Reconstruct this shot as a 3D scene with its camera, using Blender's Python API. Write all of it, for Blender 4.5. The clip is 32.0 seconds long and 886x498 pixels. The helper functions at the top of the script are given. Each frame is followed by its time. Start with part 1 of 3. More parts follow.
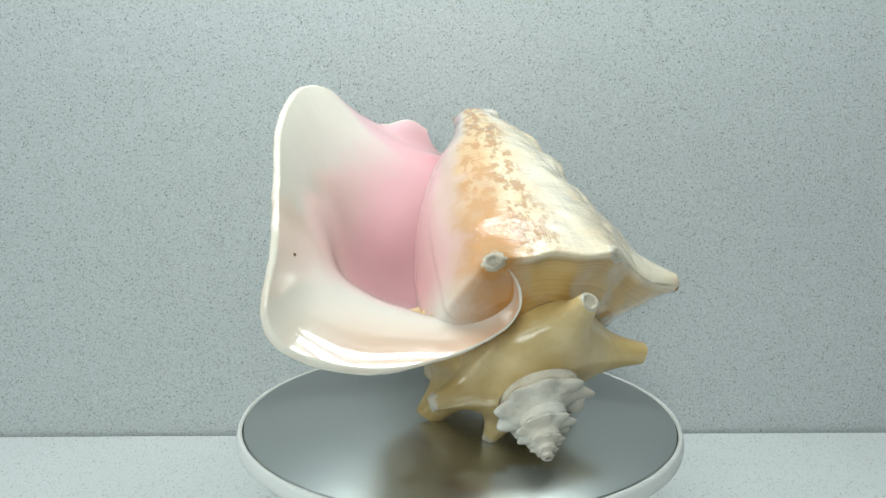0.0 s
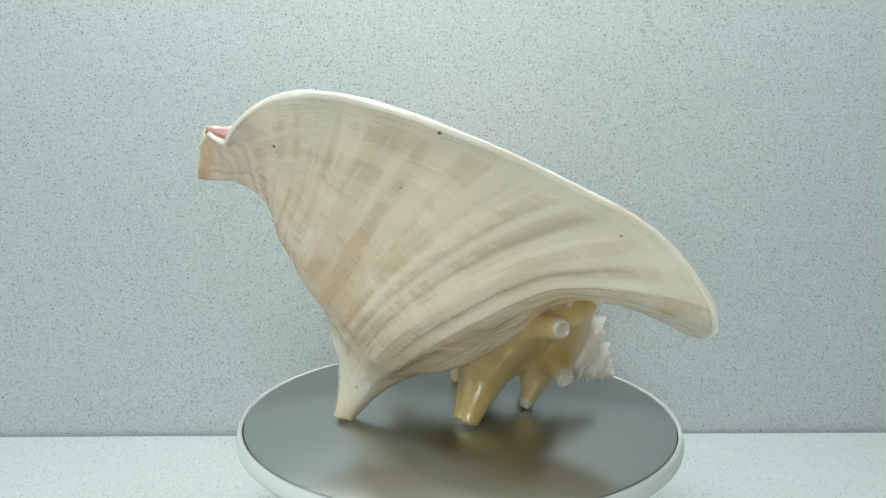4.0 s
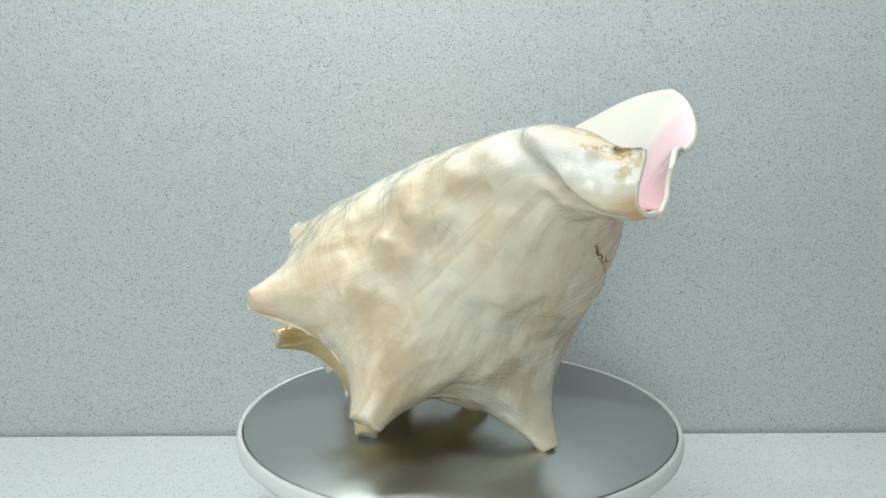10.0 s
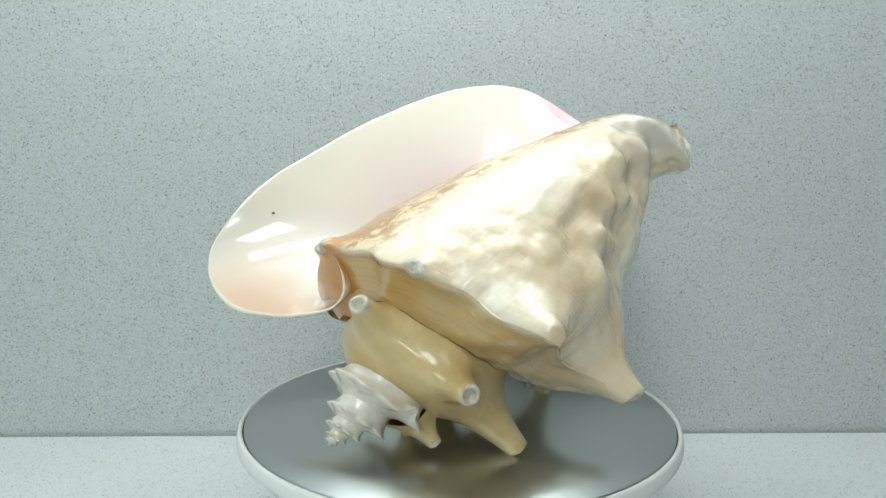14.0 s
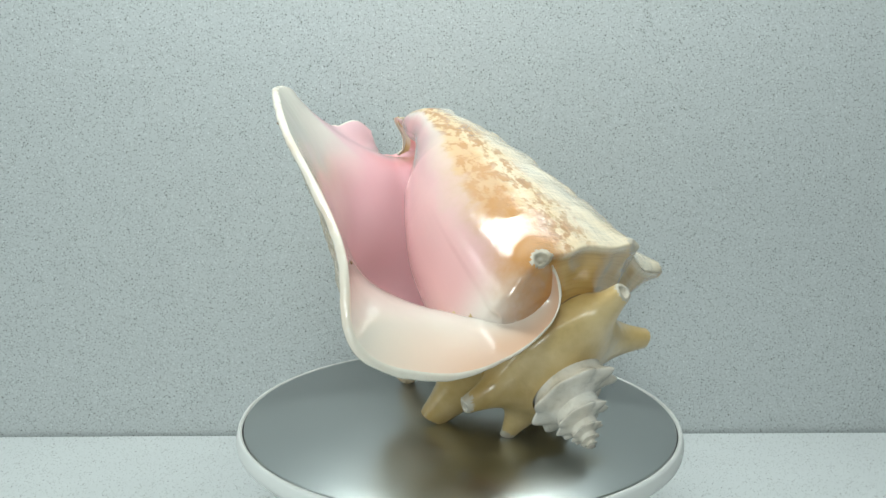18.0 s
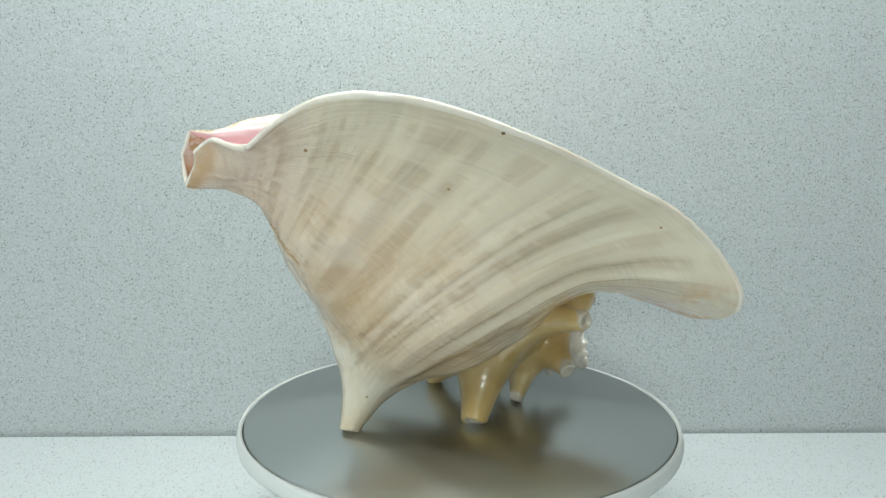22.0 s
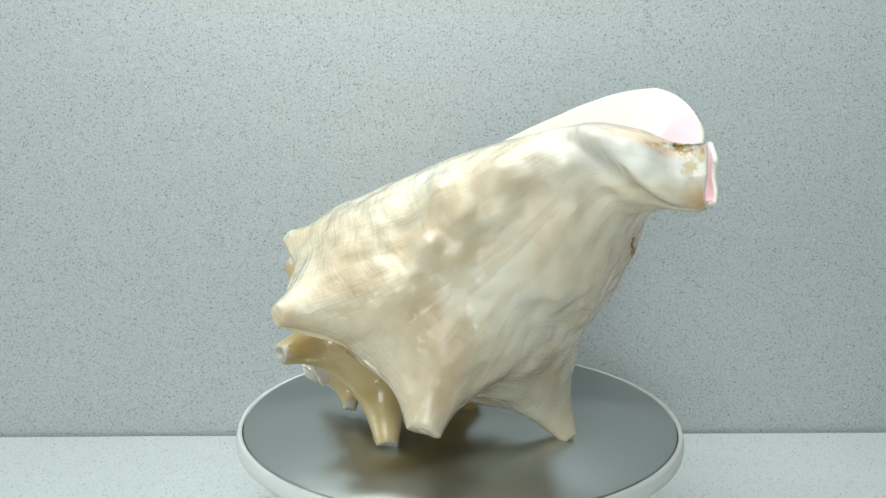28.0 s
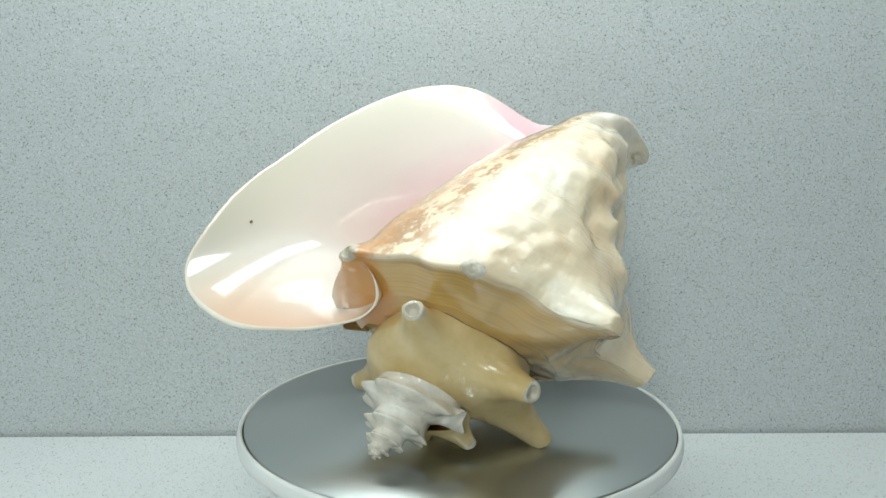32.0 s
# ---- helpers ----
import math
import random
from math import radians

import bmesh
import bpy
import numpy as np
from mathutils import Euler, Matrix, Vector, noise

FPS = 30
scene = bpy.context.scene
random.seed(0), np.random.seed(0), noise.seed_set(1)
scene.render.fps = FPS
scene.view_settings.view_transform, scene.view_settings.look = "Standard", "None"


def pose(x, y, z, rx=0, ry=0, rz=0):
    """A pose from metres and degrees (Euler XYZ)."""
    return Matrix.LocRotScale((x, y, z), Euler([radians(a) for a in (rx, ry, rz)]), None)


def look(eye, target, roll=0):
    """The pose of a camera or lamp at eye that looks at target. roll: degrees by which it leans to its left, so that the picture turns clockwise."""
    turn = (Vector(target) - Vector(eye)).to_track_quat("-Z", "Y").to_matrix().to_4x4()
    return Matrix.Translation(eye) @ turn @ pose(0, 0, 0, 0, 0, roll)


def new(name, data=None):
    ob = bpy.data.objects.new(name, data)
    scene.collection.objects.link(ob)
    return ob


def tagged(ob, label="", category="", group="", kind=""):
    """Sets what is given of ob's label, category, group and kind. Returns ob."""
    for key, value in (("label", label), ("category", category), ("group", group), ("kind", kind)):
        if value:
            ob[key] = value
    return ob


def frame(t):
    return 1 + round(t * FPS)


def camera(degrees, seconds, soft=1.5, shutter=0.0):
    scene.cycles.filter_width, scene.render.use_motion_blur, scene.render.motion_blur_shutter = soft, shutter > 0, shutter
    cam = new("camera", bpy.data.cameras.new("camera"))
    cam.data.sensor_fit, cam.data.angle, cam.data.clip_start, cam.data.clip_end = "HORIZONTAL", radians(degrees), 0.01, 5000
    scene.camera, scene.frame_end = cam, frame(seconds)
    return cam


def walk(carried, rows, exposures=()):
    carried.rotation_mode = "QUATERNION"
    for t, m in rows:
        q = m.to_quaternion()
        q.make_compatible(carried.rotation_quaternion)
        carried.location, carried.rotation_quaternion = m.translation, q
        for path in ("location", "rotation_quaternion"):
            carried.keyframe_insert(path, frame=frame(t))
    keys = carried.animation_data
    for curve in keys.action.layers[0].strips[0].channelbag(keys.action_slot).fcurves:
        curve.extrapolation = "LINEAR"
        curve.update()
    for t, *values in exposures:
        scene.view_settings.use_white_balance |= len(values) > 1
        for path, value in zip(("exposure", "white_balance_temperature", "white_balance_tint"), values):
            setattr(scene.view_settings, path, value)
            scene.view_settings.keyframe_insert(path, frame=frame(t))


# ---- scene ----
cam = camera(51.8, 32.0)
EYE = pose(-0.0502, -0.3952, 0.1539, 90 - 10.87, 0, -6.09) @ pose(0, 0, 0, 0, 0, 0.33)
walk(cam, [(0.0, EYE), (32.0, EYE)], exposures=[(0.0, 0.00), (3.0, 0.07), (6.0, 0.15), (9.0, 0.09), (12.0, 0.01), (17.0, -0.01), (20.0, 0.07), (23.2, 0.13), (26.2, 0.09), (29.2, 0.01), (32.0, -0.02)])

TURN = 360.0 / 17.221  # degrees a second

# ---------------------------------------------------------------- light
world = bpy.data.worlds.new("world")
scene.world = world
world.use_nodes = True
sky = world.node_tree.nodes.new("ShaderNodeTexSky")
sky.sky_type, sky.sun_disc = "NISHITA", False
sky.sun_elevation, sky.sun_rotation = radians(40), radians(200)
world.node_tree.nodes["Background"].inputs["Strength"].default_value = 0.1
world.node_tree.links.new(sky.outputs[0], world.node_tree.nodes["Background"].inputs[0])


def area(name, m, sx, sy, power, colour):
    data = bpy.data.lights.new(name, "AREA")
    data.shape, data.size, data.size_y, data.energy, data.color = "RECTANGLE", sx, sy, power, colour
    ob = new(name, data)
    ob.matrix_world = m
    return ob


DAY = (0.87, 1.0, 1.0)
area("window_daylight", look((-0.30, -0.95, 1.25), (0, 0.05, 0.05)), 0.62, 0.5, 9, DAY)
area("low_window_daylight", look((-0.45, -1.75, 0.50), (0, 0.05, 0.05)), 0.5, 0.42, 7, DAY)
area("side_window_daylight", look((-1.65, -0.25, 0.35), (0, 0, 0.08)), 0.5, 0.5, 4.5, DAY)
for tube_y in (0.012, 0.042, 0.072):
    area("tube_light", pose(-0.01, tube_y, 0.45, 0, 0, -4.5), 0.48, 0.016, 0.53, (0.90, 1.0, 0.985))

# ---------------------------------------------------------------- materials


def mat(name, rough=0.5, metal=0.0, colour=(0.8, 0.8, 0.8), spec=0.5):
    m = bpy.data.materials.new(name)
    m.use_nodes = True
    b = m.node_tree.nodes["Principled BSDF"]
    b.inputs["Base Color"].default_value = (*colour, 1)
    b.inputs["Roughness"].default_value = rough
    b.inputs["Metallic"].default_value = metal
    b.inputs["Specular IOR Level"].default_value = spec
    return m, m.node_tree.nodes, m.node_tree.links, b


def node(nodes, kind, **values):
    n = nodes.new(kind)
    for k, v in values.items():
        if k == "operation":
            n.operation = v
        elif k == "interpolation_type":
            n.interpolation_type = v
        elif k == "uv_map":
            n.uv_map = v
        else:
            n.inputs[k].default_value = v
    return n


def ramp(nodes, *stops, mode="LINEAR"):
    n = nodes.new("ShaderNodeValToRGB")
    e = n.color_ramp.elements
    n.color_ramp.interpolation = mode
    while len(e) < len(stops):
        e.new(0.5)
    for el, (p, c) in zip(e, stops):
        el.position, el.color = p, (*c, 1) if len(c) == 3 else (c[0], c[0], c[0], 1)
    return n


def mix(nodes, links, fac, a, b, blend="MIX"):
    n = nodes.new("ShaderNodeMix")
    n.data_type, n.blend_type = "RGBA", blend
    for sock, v in ((n.inputs[0], fac), (n.inputs[6], a), (n.inputs[7], b)):
        if isinstance(v, (int, float)):
            sock.default_value = v
        elif isinstance(v, tuple):
            sock.default_value = (*v, 1)
        else:
            links.new(v, sock)
    return n.outputs[2]


def speckled(name, base, dark, rough):
    """Composite stone with small dark and pale chips."""
    m, n, l, b = mat(name, rough)
    tc = node(n, "ShaderNodeTexCoord")
    col = None
    cloud = node(n, "ShaderNodeTexNoise", Scale=60.0, Detail=4.0)
    l.new(tc.outputs["Object"], cloud.inputs["Vector"])
    r0 = ramp(n, (0.3, tuple(c * 0.985 for c in base)), (0.7, tuple(min(1, c * 1.015) for c in base)))
    l.new(cloud.outputs[0], r0.inputs[0])
    col = r0.outputs[0]
    for scale, size, tone, keep in ((1500.0, 0.34, tuple(c * 1.4 for c in dark), 0.62), (1000.0, 0.28, tuple(c * 0.75 for c in dark), 0.72), (900.0, 0.25, (0.68, 0.71, 0.70), 0.7), (640.0, 0.20, (dark[0] * 0.52, dark[1] * 0.46, dark[2] * 0.4), 0.86), (430.0, 0.15, tuple(c * 0.25 for c in dark), 0.93)):
        v = node(n, "ShaderNodeTexVoronoi", Scale=scale)
        l.new(tc.outputs["Object"], v.inputs["Vector"])
        near = ramp(n, (size, (1.0,)), (size + 0.05, (0.0,)))
        l.new(v.outputs["Distance"], near.inputs[0])
        sep = node(n, "ShaderNodeSeparateColor")
        l.new(v.outputs["Color"], sep.inputs[0])
        some = node(n, "ShaderNodeMath", operation="GREATER_THAN")
        l.new(sep.outputs[0], some.inputs[0])
        some.inputs[1].default_value = keep
        both = node(n, "ShaderNodeMath", operation="MULTIPLY")
        l.new(near.outputs[0], both.inputs[0])
        l.new(some.outputs[0], both.inputs[1])
        col = mix(n, l, both.outputs[0], col, tone)
    l.new(col, b.inputs["Base Color"])
    return m


M_WALL = speckled("speckled_panel", (0.488, 0.510, 0.506), (0.19, 0.195, 0.185), 0.45)
M_TOP = speckled("speckled_worktop", (0.63, 0.65, 0.645), (0.40, 0.41, 0.40), 0.22)
M_RIM, *_ = mat("white_plastic", 0.35, 0.0, (0.72, 0.72, 0.69))
M_DARK, *_ = mat("dark_gap", 0.6, 0.0, (0.03, 0.03, 0.035))
M_PLATE, *_ = mat("plate_metal", 0.28, 1.0, (0.50, 0.525, 0.52))
M_ROOM, *_ = mat("room_paint", 0.8, 0.0, (0.55, 0.56, 0.56))


def math_node(n, l, op, a, b=None, c=None):
    m = node(n, "ShaderNodeMath", operation=op)
    for sock, v in zip(m.inputs, (a, b, c)):
        if v is None:
            continue
        if isinstance(v, (int, float)):
            sock.default_value = v
        else:
            l.new(v, sock)
    return m.outputs[0]


def span_of(n, l, value, lo, hi):
    """0 below lo, 1 above hi, smooth between (or the other way round)."""
    m = node(n, "ShaderNodeMapRange", interpolation_type="SMOOTHSTEP")
    l.new(value, m.inputs[0])
    m.inputs[1].default_value, m.inputs[2].default_value = min(lo, hi), max(lo, hi)
    m.inputs[3].default_value, m.inputs[4].default_value = (0, 1) if lo < hi else (1, 0)
    return m.outputs[0]


def shell_base(name, rough, coat):
    m, n, l, b = mat(name, rough)
    uv = node(n, "ShaderNodeUVMap", uv_map="UVMap")
    sep = node(n, "ShaderNodeSeparateXYZ")
    l.new(uv.outputs[0], sep.inputs[0])
    tc = node(n, "ShaderNodeTexCoord")
    b.inputs["Coat Weight"].default_value = coat
    b.inputs["Coat Roughness"].default_value = 0.06
    b.inputs["Coat IOR"].default_value = 1.72
    return m, n, l, b, sep.outputs[0], sep.outputs[1], tc.outputs["Object"], uv.outputs[0]


def let_light_through(n, l, b, share):
    """Shell is a little translucent: part of the light goes through it."""
    t, m = n.new("ShaderNodeBsdfTranslucent"), n.new("ShaderNodeMixShader")
    l.new(b.inputs["Base Color"].links[0].from_socket, t.inputs["Color"])
    l.new(share, m.inputs[0])
    l.new(b.outputs[0], m.inputs[1])
    l.new(t.outputs[0], m.inputs[2])
    l.new(m.outputs[0], n["Material Output"].inputs["Surface"])


def noise_of(n, l, vec, scale, detail=4.0, rough=0.55, stretch=None):
    t = node(n, "ShaderNodeTexNoise", Scale=scale, Detail=detail, Roughness=rough)
    if stretch:
        mp = node(n, "ShaderNodeMapping")
        mp.inputs["Scale"].default_value = stretch
        l.new(vec, mp.inputs[0])
        vec = mp.outputs[0]
    l.new(vec, t.inputs["Vector"])
    return t.outputs[0]


def relief(n, l, b, height, strength, distance, coat=0.0, film_height=None):
    bump = node(n, "ShaderNodeBump", Strength=strength, Distance=distance)
    l.new(height, bump.inputs["Height"])
    l.new(bump.outputs[0], b.inputs["Normal"])
    if coat:
        film = node(n, "ShaderNodeBump", Strength=coat, Distance=distance)
        l.new(film_height or height, film.inputs["Height"])
        l.new(film.outputs[0], b.inputs["Coat Normal"])


def outside_material():
    m, n, l, b, x, y, ob, uv = shell_base("shell_outside", 0.20, 1.0)
    b.inputs["Coat Roughness"].default_value = 0.035
    big = noise_of(n, l, ob, 22.0)
    fine = noise_of(n, l, ob, 140.0, 5.0)
    tone = ramp(n, (0.32, (0.80, 0.58, 0.35)), (0.5, (0.92, 0.78, 0.56)), (0.68, (0.95, 0.87, 0.71)))
    l.new(big, tone.inputs[0])
    col = tone.outputs[0]
    col = mix(n, l, math_node(n, l, "MULTIPLY", span_of(n, l, x, 0.52, 0.66), 0.65), col, (0.94, 0.84, 0.63))
    # ribs fanning over the lip: pale crests, horn-coloured hollows
    swing = math_node(n, l, "MULTIPLY", math_node(n, l, "SINE", math_node(n, l, "MULTIPLY", x, 16.0)), 0.35)
    drift = math_node(n, l, "MULTIPLY_ADD", math_node(n, l, "MAXIMUM", math_node(n, l, "SUBTRACT", x, 0.5), 0.0), -0.45, y)
    fan = node(n, "ShaderNodeCombineXYZ")
    l.new(math_node(n, l, "MULTIPLY", x, 4.0), fan.inputs[0])
    l.new(math_node(n, l, "MULTIPLY_ADD", drift, 30.0, math_node(n, l, "MULTIPLY", swing, 1.8)), fan.inputs[1])
    rib = math_node(n, l, "MULTIPLY_ADD", noise_of(n, l, fan.outputs[0], 1.0, 3.0, 0.5), 5.0, -2.5)
    wob = noise_of(n, l, uv, 9.0, 3.0)
    ray = math_node(n, l, "MULTIPLY_ADD", rib, -0.22, math_node(n, l, "MULTIPLY_ADD", wob, 0.6, 0.22))
    patchy = noise_of(n, l, uv, 7.0, 4.0, 0.6, (2.0, 1.0, 1.0))
    lipped = span_of(n, l, x, 0.50, 0.62)
    rays = math_node(n, l, "MULTIPLY", span_of(n, l, ray, 0.42, 0.75), math_node(n, l, "MULTIPLY", span_of(n, l, patchy, 0.30, 0.62), lipped))
    col = mix(n, l, math_node(n, l, "MULTIPLY", rays, 0.24), col, (0.56, 0.37, 0.15))
    growth = noise_of(n, l, uv, 1.0, 3.0, 0.6, (340.0, 6.0, 1.0))
    col = mix(n, l, math_node(n, l, "MULTIPLY", math_node(n, l, "MULTIPLY", span_of(n, l, growth, 0.52, 0.74), lipped), 0.14), col, (0.56, 0.42, 0.26))
    bands = noise_of(n, l, uv, 1.0, 4.0, 0.6, (38.0, 3.5, 1.0))
    blocks = math_node(n, l, "MULTIPLY", span_of(n, l, bands, 0.44, 0.54), math_node(n, l, "MULTIPLY", lipped, span_of(n, l, math_node(n, l, "MULTIPLY_ADD", wob, 0.8, rib), 0.7, 0.0)))
    col = mix(n, l, math_node(n, l, "MULTIPLY", blocks, 0.34), col, (0.54, 0.37, 0.15))
    cords = noise_of(n, l, uv, 1.0, 3.0, 0.6, (5.0, 150.0, 1.0))
    col = mix(n, l, math_node(n, l, "MULTIPLY", math_node(n, l, "MULTIPLY", span_of(n, l, cords, 0.52, 0.66), lipped), 0.34), col, (0.90, 0.86, 0.76))
    col = mix(n, l, math_node(n, l, "MULTIPLY", math_node(n, l, "MULTIPLY", span_of(n, l, growth, 0.40, 0.28), lipped), 0.30), col, (0.92, 0.88, 0.79))
    # a warm cloud in the middle of the lip and brown feet of the lower spines
    cloud = math_node(n, l, "MULTIPLY", math_node(n, l, "MULTIPLY", span_of(n, l, x, 0.40, 0.50), span_of(n, l, x, 0.76, 0.62)), math_node(n, l, "MULTIPLY", span_of(n, l, y, 0.28, 0.42), span_of(n, l, y, 0.76, 0.58)))
    cloud = math_node(n, l, "MULTIPLY", cloud, span_of(n, l, patchy, 0.35, 0.60))
    col = mix(n, l, math_node(n, l, "MULTIPLY", cloud, 0.58), col, (0.66, 0.44, 0.20))
    # pale grey towards the margin
    col = mix(n, l, math_node(n, l, "MULTIPLY", span_of(n, l, x, 0.66, 0.83), 0.30), col, (0.89, 0.83, 0.72))
    lines = math_node(n, l, "MULTIPLY", span_of(n, l, noise_of(n, l, uv, 1.0, 4.0, 0.6, (26.0, 4.0, 1.0)), 0.48, 0.62), math_node(n, l, "MULTIPLY", span_of(n, l, x, 0.03, 0.08), span_of(n, l, x, 0.56, 0.46)))
    col = mix(n, l, math_node(n, l, "MULTIPLY", lines, 0.38), col, (0.66, 0.49, 0.28))
    # pearly white over the worn ridge and the knob of the canal
    pearl = math_node(n, l, "MULTIPLY", span_of(n, l, y, 0.70, 0.88), math_node(n, l, "MULTIPLY", span_of(n, l, x, -0.03, 0.03), span_of(n, l, x, 0.30, 0.18)))
    col = mix(n, l, math_node(n, l, "MULTIPLY", pearl, 0.6), col, (0.82, 0.83, 0.80))
    # golden ramp under the shoulder of the older part
    golden = math_node(n, l, "MULTIPLY", span_of(n, l, y, 0.215, 0.17), span_of(n, l, x, 0.36, 0.14))
    col = mix(n, l, math_node(n, l, "MULTIPLY", golden, 0.92), col, (0.60, 0.36, 0.10))
    cord = noise_of(n, l, uv, 1.0, 2.0, 0.5, (5.0, 95.0, 1.0))
    on_ramp = math_node(n, l, "MULTIPLY", span_of(n, l, y, 0.23, 0.20), span_of(n, l, x, -0.06, 0.0))
    col = mix(n, l, math_node(n, l, "MULTIPLY", math_node(n, l, "MULTIPLY", on_ramp, span_of(n, l, cord, 0.45, 0.75)), 0.35), col, (0.42, 0.22, 0.06))
    # orange glaze and brown flecks beside the aperture, then rose
    edge_n = noise_of(n, l, ob, 60.0, 5.0, 0.6)
    xw = math_node(n, l, "ADD", x, math_node(n, l, "MULTIPLY_ADD", edge_n, 0.06, -0.03))
    front = math_node(n, l, "MULTIPLY", span_of(n, l, y, 0.20, 0.235), 1.0)
    glaze = math_node(n, l, "MULTIPLY", span_of(n, l, xw, 0.04, -0.005), front)
    fleck_n = noise_of(n, l, ob, 210.0, 6.0, 0.65, (1.0, 0.55, 0.8))
    fleck = math_node(n, l, "MULTIPLY", span_of(n, l, fleck_n, 0.47, 0.56), math_node(n, l, "MULTIPLY", glaze, span_of(n, l, xw, -0.105, -0.065)))
    col = mix(n, l, math_node(n, l, "MULTIPLY", glaze, 0.6), col, (0.88, 0.60, 0.28))
    col = mix(n, l, math_node(n, l, "MULTIPLY", fleck, 0.85), col, (0.45, 0.19, 0.045))
    on_knob = math_node(n, l, "MULTIPLY", span_of(n, l, y, 0.84, 0.90), math_node(n, l, "MULTIPLY", span_of(n, l, x, -0.12, -0.04), span_of(n, l, x, 0.16, 0.12)))
    patch_n = noise_of(n, l, ob, 48.0, 5.0, 0.6)
    col = mix(n, l, math_node(n, l, "MULTIPLY", on_knob, span_of(n, l, patch_n, 0.47, 0.485)), col, (0.84, 0.60, 0.42))
    col = mix(n, l, math_node(n, l, "MULTIPLY", math_node(n, l, "MULTIPLY", on_knob, span_of(n, l, patch_n, 0.455, 0.47)), span_of(n, l, patch_n, 0.495, 0.48)), col, (0.58, 0.38, 0.14))
    # amber stains on the knob of the canal, orange on the wing and under the canal
    stain = math_node(n, l, "MULTIPLY", span_of(n, l, edge_n, 0.50, 0.54), math_node(n, l, "MULTIPLY", span_of(n, l, y, 0.90, 0.93), math_node(n, l, "MULTIPLY", span_of(n, l, x, -0.03, 0.02), span_of(n, l, x, 0.24, 0.18))))
    col = mix(n, l, math_node(n, l, "MULTIPLY", stain, 0.7), col, (0.55, 0.36, 0.08))
    orange = math_node(n, l, "MAXIMUM", math_node(n, l, "MULTIPLY", math_node(n, l, "MULTIPLY", span_of(n, l, x, 0.785, 0.835), span_of(n, l, edge_n, 0.44, 0.60)), span_of(n, l, y, 0.31, 0.20)), math_node(n, l, "MULTIPLY", span_of(n, l, y, 0.955, 0.995), span_of(n, l, x, 0.26, 0.32)))
    col = mix(n, l, math_node(n, l, "MULTIPLY", math_node(n, l, "MULTIPLY", orange, span_of(n, l, big, 0.3, 0.5)), 0.9), col, (0.74, 0.40, 0.10))
    throat = span_of(n, l, xw, -0.05, -0.075)
    col = mix(n, l, throat, col, (0.88, 0.78, 0.70))
    amber = math_node(n, l, "MULTIPLY", math_node(n, l, "MULTIPLY", span_of(n, l, xw, -0.01, -0.035), span_of(n, l, xw, -0.13, -0.06)), math_node(n, l, "MULTIPLY_ADD", span_of(n, l, y, 0.85, 0.50), 0.6, math_node(n, l, "MULTIPLY", span_of(n, l, y, 0.50, 0.26), 0.4)))
    col = mix(n, l, amber, col, (0.62, 0.27, 0.055))
    rose = math_node(n, l, "MULTIPLY", span_of(n, l, xw, -0.06, -0.115), span_of(n, l, y, 0.22, 0.34))
    col = mix(n, l, rose, col, (0.86, 0.50, 0.50))
    l.new(col, b.inputs["Base Color"])
    # cords along the whorl, growth lines across it, pitting
    strand = math_node(n, l, "SINE", math_node(n, l, "MULTIPLY_ADD", y, 2 * math.pi * 62, math_node(n, l, "MULTIPLY", wob, 3.0)))
    strand = math_node(n, l, "MULTIPLY", strand, math_node(n, l, "MULTIPLY", span_of(n, l, x, 0.03, 0.10), span_of(n, l, y, 0.22, 0.28)))
    h = math_node(n, l, "MULTIPLY_ADD", math_node(n, l, "MULTIPLY", growth, math_node(n, l, "MULTIPLY_ADD", lipped, 0.6, 0.4)), 1.0, math_node(n, l, "MULTIPLY_ADD", noise_of(n, l, ob, 60.0, 3.0), 2.2, math_node(n, l, "MULTIPLY", fine, 0.5)))
    h = math_node(n, l, "MULTIPLY", h, math_node(n, l, "MULTIPLY_ADD", rose, -0.95, 1.0))
    h = math_node(n, l, "MULTIPLY", h, math_node(n, l, "MULTIPLY_ADD", span_of(n, l, xw, 0.01, -0.05), -0.88, 1.0))
    h = math_node(n, l, "MULTIPLY", h, span_of(n, l, y, 0.10, 0.27))
    h = math_node(n, l, "MULTIPLY_ADD", math_node(n, l, "MULTIPLY", strand, span_of(n, l, big, 0.40, 0.62)), 0.02, h)
    h = math_node(n, l, "ADD", h, math_node(n, l, "MULTIPLY", math_node(n, l, "MULTIPLY", cord, on_ramp), 0.45))
    weave = math_node(n, l, "MULTIPLY_ADD", noise_of(n, l, uv, 1.0, 3.0, 0.6, (190.0, 9.0, 1.0)), 0.8, noise_of(n, l, uv, 1.0, 3.0, 0.6, (9.0, 130.0, 1.0)))
    film = math_node(n, l, "MULTIPLY_ADD", growth, math_node(n, l, "MULTIPLY", lipped, 0.85), math_node(n, l, "MULTIPLY_ADD", math_node(n, l, "MULTIPLY", cords, lipped), 0.6, math_node(n, l, "MULTIPLY", noise_of(n, l, ob, 60.0, 3.0), 1.2)))
    film = math_node(n, l, "MULTIPLY_ADD", weave, math_node(n, l, "MULTIPLY_ADD", lipped, -0.45, math_node(n, l, "MULTIPLY_ADD", patchy, 0.9, 0.60)), film)
    film = math_node(n, l, "MULTIPLY_ADD", strand, 0.06, film)
